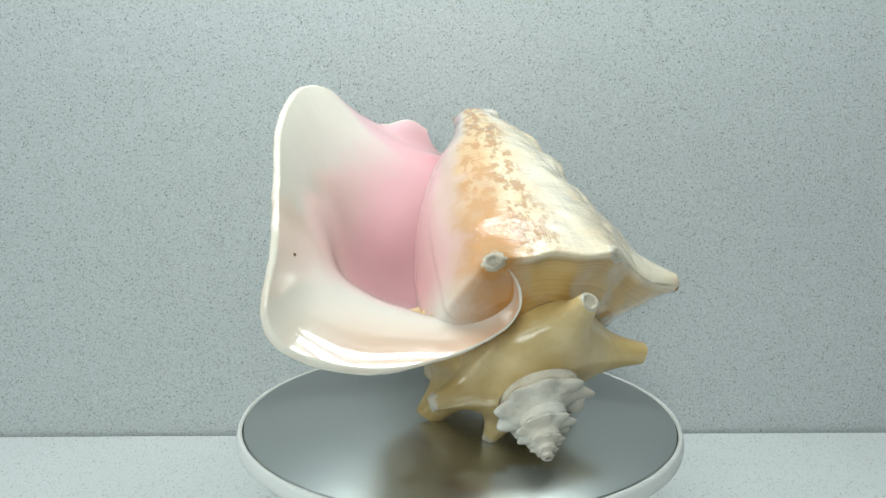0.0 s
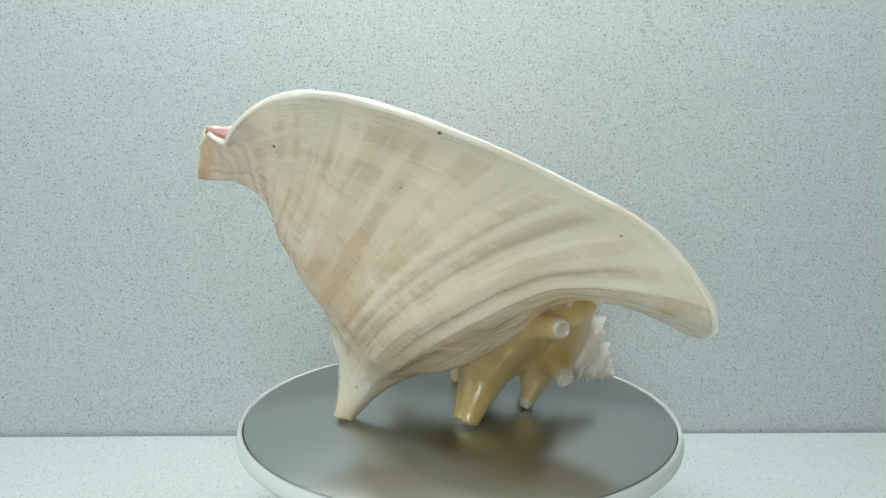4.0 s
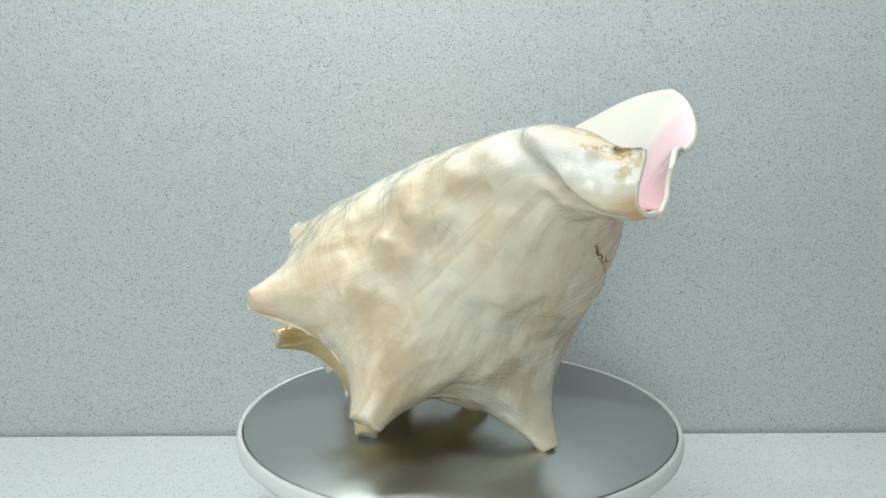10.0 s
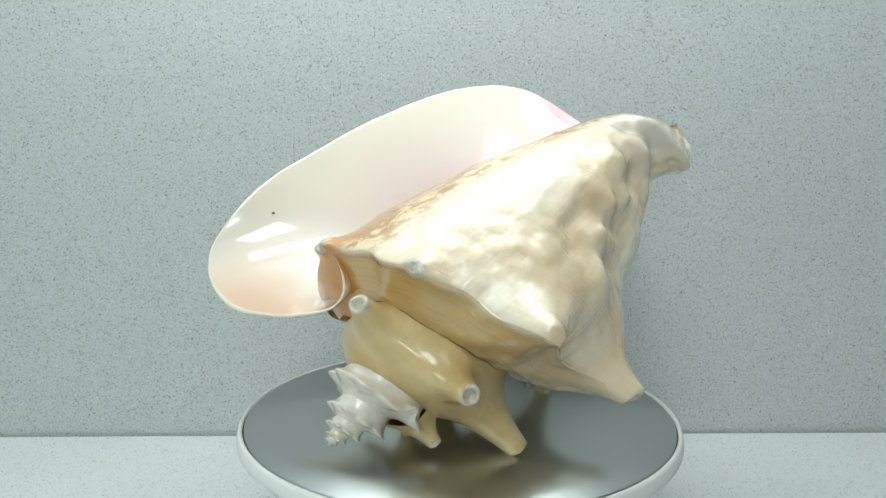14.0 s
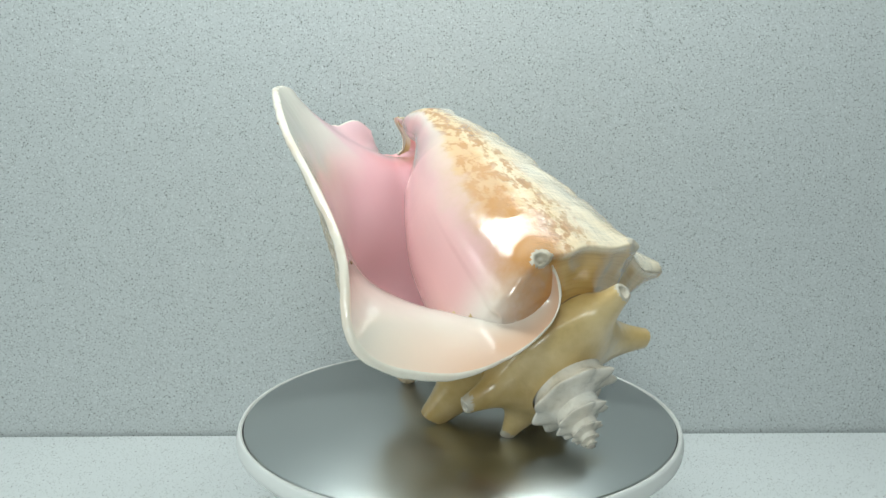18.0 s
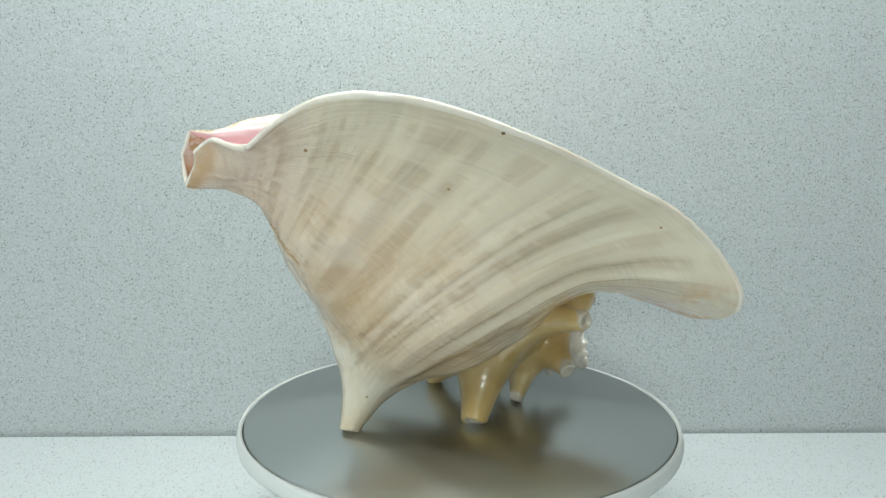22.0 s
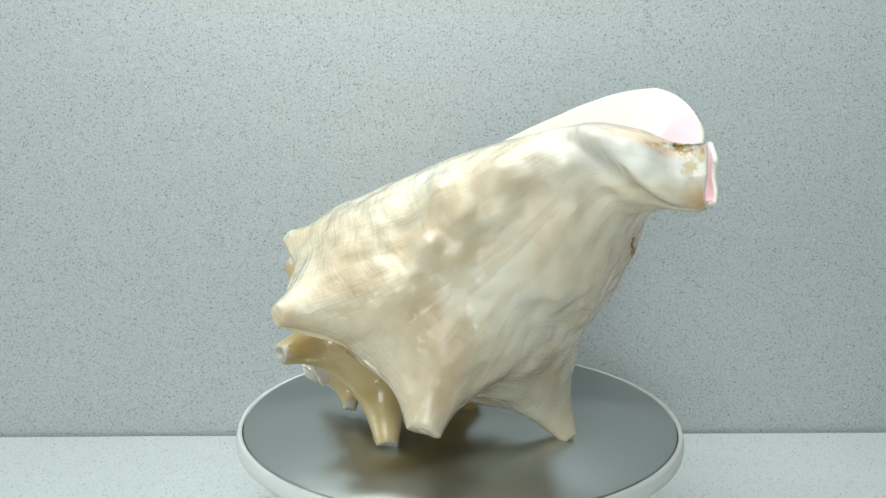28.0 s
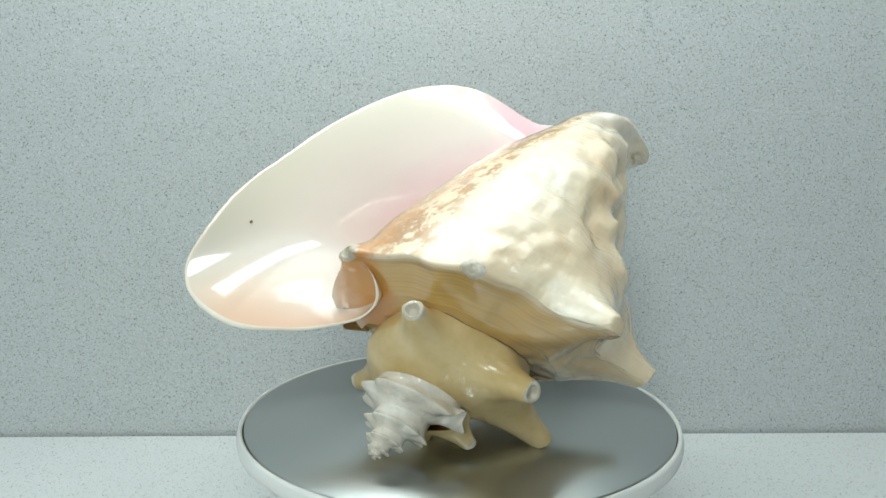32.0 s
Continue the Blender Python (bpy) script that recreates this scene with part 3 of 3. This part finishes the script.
# how far the whorl swells out (mm), by the angle round the axis and by the way from suture to canal
SWELL_AT, SWELL_U = [20, 50, 80, 115, 155, 200, 225, 250, 275, 300], [0.1, 0.17, 0.22, 0.29, 0.42, 0.56, 0.72, 0.86, 0.94, 1.0]
SWELL = [[-2.2, -1.5, 0.4, -0.2, -0.3, -1.5, -1.9, -0.6, -0.8, -0.1],
         [-3.2, -2.7, -1.4, -0.6, -0.3, -3.4, -3.4, -0.1, 0.2, -0.6],
         [-4.8, -4.7, -2.9, -1.3, -0.8, -2.1, -1.8, -0.4, -0.2, -0.1],
         [-6.9, -8.5, -5.5, -3.4, -0.6, -1.5, -1, -0.5, -0.7, -0.9],
         [-7.4, -10.5, -9.9, -7.6, -0.7, -1.1, 1, -0.1, -1.3, -1.7],
         [-7, -10, -10.4, -6.2, -1.9, -1.5, 1.2, 0.5, -1.2, -1.4],
         [0.3, -2.4, -0.2, -0.5, 0.7, -2.2, -0.6, 0.6, 0.2, 1],
         [0.3, -0.3, 1.1, 1.5, 1.4, -0.4, -0.1, 0.4, 0.7, 1.7],
         [0.3, -0.2, -0.3, -0.1, -0.5, -0.7, -0.4, 0.1, 0.5, 0.9],
         [0.8, -0.4, -1.6, -2.2, -2.9, -1.6, -1, -0.2, 0.5, -0.4]]
turn_at = np.concatenate([phis, 200 + 100 * w[:, 0, 0]])
across = np.array([keyed(eu, SWELL_U, k) for k in SWELL])
INNER = INNER + outward(INNER) * (0.001 * np.stack([keyed(turn_at, SWELL_AT, across[:, j]) for j in range(NU)], 1))[..., None]


def P3(x, y, z):
    return np.array([x, y, z]) / 1000


def horn(P, base, tip, flat, reach, hole):
    """How far each point of a whorl is drawn out towards a horn's tip (0 to 1)."""
    rho = np.linalg.norm(P - base, axis=2)
    far = np.maximum(0, rho - flat)
    h = 0.86 * np.exp(-far / reach) + 0.14 * np.exp(-far / (2.3 * reach))
    return h, h - np.where(rho < flat * 0.62, hole * np.clip((flat * 0.62 - rho) / (flat * 0.2), 0, 1), 0)


def drawn(P, horns, at_row):
    """Draws the horns out of a whorl. Gives the new points and, for each, the number of the horn it belongs to (or -1)."""
    Q, owner, best = P.copy(), np.full(P.shape[:2], -1), np.full(P.shape[:2], 0.42)
    for k, (tip, flat, reach, hole) in enumerate(horns):
        row = P[:, at_row[0]:at_row[1]]
        i, j = np.unravel_index(np.linalg.norm(row - tip, axis=2).argmin(), row.shape[:2])
        base = row[i, j]
        length = np.linalg.norm(tip - base)
        h, g = horn(P, base, flat=flat, reach=reach, tip=tip, hole=hole / length)
        Q += g[..., None] * (tip - base)
        owner = np.where(h > best, k, owner)
        best = np.maximum(best, h)
    return Q, owner


def lumps(P, spots):
    n = outward(P) if P.shape[1] == NU else grid_normals(P)
    for p, height, size in spots:
        P = P + n * (height * np.exp(-(np.linalg.norm(P - p, axis=2) / size) ** 2))[..., None]
    return P


BODY_HORNS = [(P3(3, -69, 86), 0.0042, 0.0035, 0.0025), (P3(56, -53, 85), 0.0038, 0.0045, 0.001), (P3(94.5, -15.5, 64), 0.0040, 0.0090, 0.0),
              (P3(73.5, 39.5, 24), 0.0066, 0.0066, 0.0006), (P3(-8.5, 53, 0.4), 0.0045, 0.0080, 0.0006)]
row0 = int(np.searchsorted(u[0], RIDGE)) - 3
row1 = row0 + 9


def on_body(s, phi):
    """The point of the body whorl at a height along the axis and an angle round it (mm, degrees)."""
    row = INNER[int((phi + 200) / 400 * (NB - 1))]
    k = np.abs((row - APEX) @ AX * 1000 - s) + 1000 * (eu < 0.25)
    return row[k.argmin()]


# thick roots of the two great spines
for tip in (BODY_HORNS[3][0], BODY_HORNS[4][0]):
    ridge = INNER[:, row0:row1].reshape(-1, 3)
    root = ridge[np.linalg.norm(ridge - tip, axis=1).argmin()]
    near_root = np.exp(-((np.linalg.norm(INNER - root, axis=2) / 0.017) ** 2))[..., None]
    INNER = INNER * (1 - near_root) + eased(INNER, 9) * near_root
# lumps and hollows of the worn ridge, then two swellings of the lip beside the canal
BUMPS = [(on_body(s, f), 1.6 * h / 1000, size / 1000) for s, f, h, size in (
    (140, 47, 3.0, 10), (144, 64, 4.2, 7.5), (130, 68, 4.6, 8), (163, 53, 3.6, 10), (182, 72, 2.6, 9), (146, 86, -2.0, 9), (123, 57, -1.6, 8), (187, 118, -1.6, 9),
    (170, 80, -1.8, 7), (116, 80, 3.0, 9), (155, 74, 2.6, 6), (137, 80, 2.4, 5), (109, 38, 1.2, 9), (150, 120, 1.6, 10), (120, 118, 1.8, 9), (160, 150, 1.4, 10))]
BUMPS += [(INNER[NB + 38, int(np.searchsorted(eu, 0.66))], 0.007, 0.017), (INNER[NB + 24, int(np.searchsorted(eu, 0.56))], 0.006, 0.014)]
SHEET = lumps(INNER, BUMPS)
nz = outward(SHEET)
rough_p = SHEET.reshape(-1, 3)
rough_h = np.array([noise.noise(Vector(p * 62)) * 1.7 + noise.noise(Vector(p * 150 + 9)) * 0.8 for p in rough_p]).reshape(SHEET.shape[:2])
i_all = np.arange(NV)[:, None]
calm = np.where(i_all < NB, np.clip((-200 + 400 * i_all / NB - 5) / 25, 0, 1), 1 - 0.55 * np.clip((i_all - NB) / 40, 0, 1))
SHEET = SHEET + nz * (0.001 * rough_h * calm)[..., None]
x_all = np.where(i_all < NB, -200 + 400 * i_all / NB, 200 + 100 * (i_all - NB) / NL) / 360
on_lip = np.clip((x_all - 0.53) / 0.16, 0, 1) * np.clip((0.835 - x_all) / 0.03, 0, 1) * keyed(u, [0, 0.18, 0.28, 0.84, 0.92, 1], [0, 0, 1, 1, 0, 0])
fan = u - 0.45 * np.maximum(x_all - 0.5, 0) + 0.02 * np.sin(16 * x_all)
ribs = np.array([[noise.noise(Vector((k * 34, a * 3, 0.4))) + 0.5 * noise.noise(Vector((k * 75, a * 4, 7.1))) for k, a in zip(row, np.broadcast_to(x_all[i], row.shape))] for i, row in enumerate(fan)])
steps = np.array([[noise.noise(Vector((a * 62, k * 5, 3.3))) for k, a in zip(u[0], np.broadcast_to(x_all[i], u[0].shape))] for i in range(NV)])
SHEET = SHEET + outward(SHEET) * (on_lip * (0.0013 * ribs + 0.0005 * steps))[..., None]
SHEET, OWNER = drawn(SHEET, BODY_HORNS, (row0, row1))
NRM, NIN = outward(SHEET), eased(np.swapaxes(eased(np.swapaxes(outward(INNER), 0, 1), 5), 0, 1), 4)
NIN = NIN / np.linalg.norm(NIN, axis=2, keepdims=True)
THICK = keyed(eu, [0, 0.06, 0.12, 0.2, 0.78, 0.86, 1], [0.0010, 0.0011, 0.0020, 0.0034, 0.0034, 0.0024, 0.0022])[:, None]

conch = tagged(new("conch_shell"), "large queen conch with cream spiny outside and glossy pink flared lip", "seashell")


def sub(name, P, N, uv, pick, material, label=""):
    """The cells of a grid of points that pick marks, as one part of the shell."""
    ni, nj = P.shape[:2]
    f = np.array(grid_faces(ni, nj))[pick[: ni - 1, : nj - 1].ravel()]
    if len(f) == 0:
        return None
    q, n = P.reshape(-1, 3), N.reshape(-1, 3)
    a, b, c, d = (q[f[:, k]] for k in range(4))
    if np.sum(np.cross(c - a, d - b) * n[f[:, 0]]) < 0:
        f = f[:, ::-1]
    used, inverse = np.unique(f, return_inverse=True)
    return obj(name, q[used], inverse.reshape(f.shape), material, conch, label, n[used], uv.reshape(-1, 2)[used])


iv = np.arange(NV)[:, None] * np.ones((1, NU))
UV = np.stack([np.where(iv < NB, -200 + 400 * iv / NB, 200 + 100 * (iv - NB) / NL) / 360, np.repeat(u, NV, 0)], -1)
free = OWNER < 0
inside = (UV[..., 0] * 360 > -59) & (UV[..., 1] > 0.261)
shown = ((UV[..., 0] * 360 > -52) | (UV[..., 1] > 0.305) | inside) & ((UV[..., 0] * 360 > -36) | (UV[..., 1] > 0.055))
sub("body_whorl", SHEET, NRM, UV, free & shown & (iv < NB - 1), M_OUT, "cream ribbed body whorl")
sub("inner_lap", SHEET, NRM, UV, free & ~inside & (((UV[..., 0] * 360 <= -52) & (UV[..., 0] * 360 > -76) & (UV[..., 1] <= 0.305) & (UV[..., 1] > 0.17))), M_OLD, "tan inner lap of the body whorl")
sub("flared_lip", SHEET, NRM, UV, free & (iv >= NB - 1), M_OUT, "cream ribbed outside of the flared lip")
for k in range(len(BODY_HORNS)):
    near_tip = np.linalg.norm(SHEET - BODY_HORNS[k][0], axis=2) < (0.0048 if k < 2 else 0.0)
    sub("spine", SHEET, NRM, UV, (OWNER == k) & ~near_tip, M_OUT)
    sub("spine_tip", SHEET, NRM, UV, (OWNER == k) & near_tip, M_TIP, "worn pale tip")
sub("aperture_lining", INNER - NIN * THICK, -NIN, UV, ((iv >= NB * 0.62) & ((UV[..., 1] < 0.975) | (iv >= NB * 0.9))) | ((iv >= NB * 0.5) & (UV[..., 1] < 0.93)), M_IN, "glossy pink lining of the aperture")
# rounded margin of the lip
E, N = SHEET[-1], NRM[-1]
O = SHEET[-1] - SHEET[-2]
O /= np.linalg.norm(O, axis=1, keepdims=True)
turns = [math.pi * k / 8 for k in range(9)]
half = (E - (INNER[-1] - NIN[-1] * THICK)) / 2
rim_p = np.array([E - half + half * math.cos(a) + O * np.linalg.norm(half, axis=1, keepdims=True) * math.sin(a) for a in turns])
obj("lip_margin", rim_p.reshape(-1, 3), grid_faces(9, NU), M_EDGE, conch, "smooth cream margin of the lip", None, UV[-9:].reshape(-1, 2))

ball = [(a, k) for a in range(7) for k in range(12)]
obj("margin_corner", [E[-1] - N[-1] * THICK[-1] / 2 + 0.0011 * np.array([math.cos(math.pi * (a / 6 - 0.5)) * math.cos(k * math.pi / 6), math.cos(math.pi * (a / 6 - 0.5)) * math.sin(k * math.pi / 6), math.sin(math.pi * (a / 6 - 0.5))]) for a, k in ball],
    [(a * 12 + k, a * 12 + (k + 1) % 12, (a + 1) * 12 + (k + 1) % 12, (a + 1) * 12 + k) for a in range(6) for k in range(12)], M_EDGE, conch)

# the same round the mouth of the canal
i0 = int(NB * (228 / 400))
E, N = SHEET[i0:NV, -1], NRM[i0:NV, -1]
O = SHEET[i0:NV, -1] - SHEET[i0:NV, -3]
O /= np.linalg.norm(O, axis=1, keepdims=True)
rim_n = np.array([N * math.cos(a) + O * math.sin(a) for a in turns])
rim_p = np.array([E - N * 0.0010 + d * 0.0010 for d in rim_n])
obj("canal_margin", rim_p.reshape(-1, 3), grid_faces(9, NV - i0), M_EDGE, conch, "pale rim of the canal", None, np.zeros((9 * (NV - i0), 2)))

# older whorl and spire: one spiral growing by a fixed ratio each turn
SA = AX + 0.167 * (math.cos(radians(10)) * E1 + math.sin(radians(10)) * E2)
SA /= np.linalg.norm(SA)
S1 = E1 - SA * (E1 @ SA)
S1 /= np.linalg.norm(S1)
S2 = np.cross(SA, S1)
OLD_HORNS = [(P3(41, -68, 70), 0.0042, 0.0034, 0.0025), (P3(74, -38, 39), 0.0046, 0.0030, 0.0025), (P3(50, 0.3, 0.8), 0.0048, 0.0042, 0.001),
             (P3(-15, -2, 0.8), 0.0062, 0.0044, 0.001), (P3(-47, -40.5, 54), 0.0042, 0.0036, 0.0025), (P3(-18, -46, 22.6), 0.0036, 0.0032, 0.001),
             (P3(9, -31, 0.4), 0.0030, 0.0028, 0.0006), (P3(38.5, -33, 6), 0.0028, 0.0028, 0.0006)]


def spiral(th0, th1, step_th, nu, knobs, knob, hem):
    nt = int((th1 - th0) / step_th) + 1
    th = np.linspace(th0, th1, nt)[:, None]
    q = np.linspace(0, 1, nu)[None, :]
    grow = 0.6 ** (-(th - 18) / 360)
    r_sh, s_sh = 30.0 * grow, 45.0 * grow
    r = r_sh * keyed(q, [0, 0.2, 0.45, 0.55, 0.7, 1], [0.56, 0.70, 0.93, 1.0, 0.98, 0.86])
    r = r + r_sh * hem * np.clip((-30 - th) / 36, 0, 1) * np.clip((q - 0.7) / 0.3, 0, 1)
    s = s_sh * keyed(q, [0, 0.2, 0.45, 0.55, 0.7, 1], [0.72, 0.78, 0.91, 1.0, 1.15, 1.5])
    tuck = np.clip((th - 200) / 85, 0, 1)
    s = np.where(q > 0.55, s_sh + (s - s_sh) * (1 - 0.75 * tuck), s)
    r = r * (1 - 0.6 * np.clip((th - 270) / 24, 0, 1) ** 2)
    if knob:
        r = r_sh * keyed(q, [0, 0.2, 0.43, 0.53, 0.62, 0.8, 1], [0.56, 0.64, 0.85, 1.0, 0.965, 0.95, 0.92])
        s = s_sh * keyed(q, [0, 0.2, 0.45, 0.55, 0.7, 1], [0.80, 0.84, 0.93, 1.0, 1.12, 1.45])
        wave = 0.85 * (np.abs(np.cos(np.radians(th) * knobs / 2)) ** 6 + np.abs(np.sin(np.radians(th) * knobs / 2)) ** 6)
        hump = np.exp(-((q - 0.53) / np.where(q < 0.53, 0.16, 0.10)) ** 2)
        r, s = r + r_sh * knob * wave * hump, s - s_sh * knob * 0.2 * wave * hump
    a = np.radians(th)
    P = APEX + 0.001 * (s[..., None] * SA + (r * np.cos(a))[..., None] * S1 + (r * np.sin(a))[..., None] * S2)
    t01 = np.stack([np.repeat((th - th0) / (th1 - th0), nu, 1), np.repeat(q, nt, 0)], -1)
    n = grid_normals(P)
    if np.dot(n[nt // 2, nu // 2], P[nt // 2, nu // 2] - APEX - SA * 0.001 * s[nt // 2, nu // 2]) < 0:
        n = -n
    return P, n, t01


OP, ON, OUV = spiral(-240, 294, 1.0, 100, 6, 0.0, 0.14)
OP, OOWN = drawn(OP, OLD_HORNS, (44, 64))
n2 = grid_normals(OP)
ON = n2 if np.sum(n2 * ON) > 0 else -n2
sub("older_whorl", OP, ON, OUV, OOWN < 0, M_OLD, "tan older whorl")
for k in range(len(OLD_HORNS)):
    near_tip = np.linalg.norm(OP - OLD_HORNS[k][0], axis=2) < 0.0045
    sub("spine", OP, ON, OUV, (OOWN == k) & ~near_tip, M_OLD)
    sub("spine_tip", OP, ON, OUV, (OOWN == k) & near_tip, M_TIP, "worn pale tip")
SP, SN, SUV = spiral(-240 - 360 * 5.2, -237, 2.0, 72, 4.5, 0.25, 0.14)
SP, _ = drawn(SP, [(P3(46, -47, 26), 0.0024, 0.0016, 0.0015)], (25, 34))
n2 = grid_normals(SP)
SN = n2 if np.sum(n2 * SN) > 0 else -n2
sub("spire", SP, SN, SUV, np.ones(SP.shape[:2], bool), M_SPIRE, "white knobbed spire")

M_BROWN, *_ = mat("brown_stain", 0.6, 0.0, (0.22, 0.13, 0.06))
M_SCAR, *_ = mat("amber_scar", 0.5, 0.0, (0.46, 0.30, 0.13))


def thread(name, P, radius, label="", material=M_BROWN):
    """A thin line laid along points of the shell."""
    T = np.gradient(P, axis=0)
    T /= np.maximum(np.linalg.norm(T, axis=1, keepdims=True), 1e-9)
    side = np.cross(T, E1 + 0.3 * E2)
    side /= np.linalg.norm(side, axis=1, keepdims=True)
    over = np.cross(side, T)
    ring = [2 * math.pi * k / 6 for k in range(7)]
    thin = np.sin(np.linspace(0.15, math.pi - 0.15, len(P)))[:, None] ** 0.5 * radius
    V = np.array([P + thin * (side * math.cos(a) + over * math.sin(a)) for a in ring])
    return obj(name, V.reshape(-1, 3), grid_faces(7, len(P)), material, conch, label)


def nearest(S, p):
    return S.reshape(-1, 3)[np.linalg.norm(S.reshape(-1, 3) - p, axis=1).argmin()]


# where the body whorl laps over the older one
lap = []
old_pts = OP[150::3, ::3].reshape(-1, 3)
kmax = int(np.searchsorted(u[0], 0.21))
for i in range(int(NB * 0.46), NB + 60, 2):
    row = SHEET[i, 8:kmax:2]
    near = ((row[:, None, :] - old_pts[None]) ** 2).sum(2).min(1)
    lap.append((i, 8 + 2 * int(near.argmin())))
lap_i = np.array([k[0] for k in lap])
lap_j = np.convolve(np.pad([k[1] for k in lap], 6, mode="edge"), np.ones(13) / 13, mode="valid")
lo_j = lap_j.astype(int)
f_j = (lap_j - lo_j)[:, None]
thread("suture_line", SHEET[lap_i, lo_j] * (1 - f_j) + SHEET[lap_i, lo_j + 1] * f_j, 0.00045, "thin brown suture line")
crack = np.array([nearest(SHEET[NB - 60:], P3(-0.6 - 10 * k, 84.9 - 6.5 * k + 0.9 * math.sin(9 * k), 90.6 - 7.4 * k + 1.1 * math.sin(14 * k))) for k in np.linspace(0, 1, 14)])
thread("crack", crack, 0.0004, "brown crack in the lip")
for wide, dz, k0, k1 in ((0.0005, 0.8, 0.1, 0.5), (0.0005, -1.0, 0.45, 0.95), (0.0004, 2.0, 0.75, 1.3), (0.0004, -1.6, 1.0, 1.6)):
    flake = np.array([nearest(SHEET[NB - 60:], P3(-0.6 - 10 * k, 84.9 - 6.5 * k, 90.6 - 7.4 * k + dz + 0.5 * math.sin(11 * k))) for k in np.linspace(k0, k1, 9)])
    thread("scar", flake, wide, "amber flaked scar", M_SCAR)
LINING = INNER - NIN * THICK
for grid, place, size, tint in ((LINING[NB:], (-62, -66, 91), 0.0008, M_BROWN), (SHEET[NB:], (-79.5, 8.6, 132), 0.0008, M_BROWN), (SHEET[:NB], (13, 104.5, 130), 0.0010, M_BROWN), (SHEET[NB:], (-61, 24, 112), 0.0007, M_SCAR),
                                (SHEET[NB:], (-70, -58, 98), 0.0006, M_SCAR), (SHEET[NB:], (-44, 73.5, 126), 0.0008, M_SCAR), (SHEET[NB - 60:], (-13, 45, 18), 0.0006, M_SCAR)):
    spot = nearest(grid, P3(*place))
    v, f = [], []
    for a in range(5):
        for k in range(12):
            c = math.pi * (a + 0.5) / 5 - math.pi / 2
            v.append(spot + size * np.array([math.cos(c) * math.cos(k * math.pi / 6), math.cos(c) * math.sin(k * math.pi / 6), 0.8 * math.sin(c)]))
    f = [(a * 12 + k, a * 12 + (k + 1) % 12, (a + 1) * 12 + (k + 1) % 12, (a + 1) * 12 + k) for a in range(4) for k in range(12)]
    obj("pit", v, f, tint, conch, "small dark pit" if tint is M_BROWN else "small amber pit")


def motions():
    """The platter and the shell on it turn together at one even rate."""
    rows = [(t, pose(0, 0, 0, 0, 0, TURN * t)) for t in np.arange(0.0, 32.01, 2.0)]
    walk(platter, rows)
    walk(conch, rows)


motions()
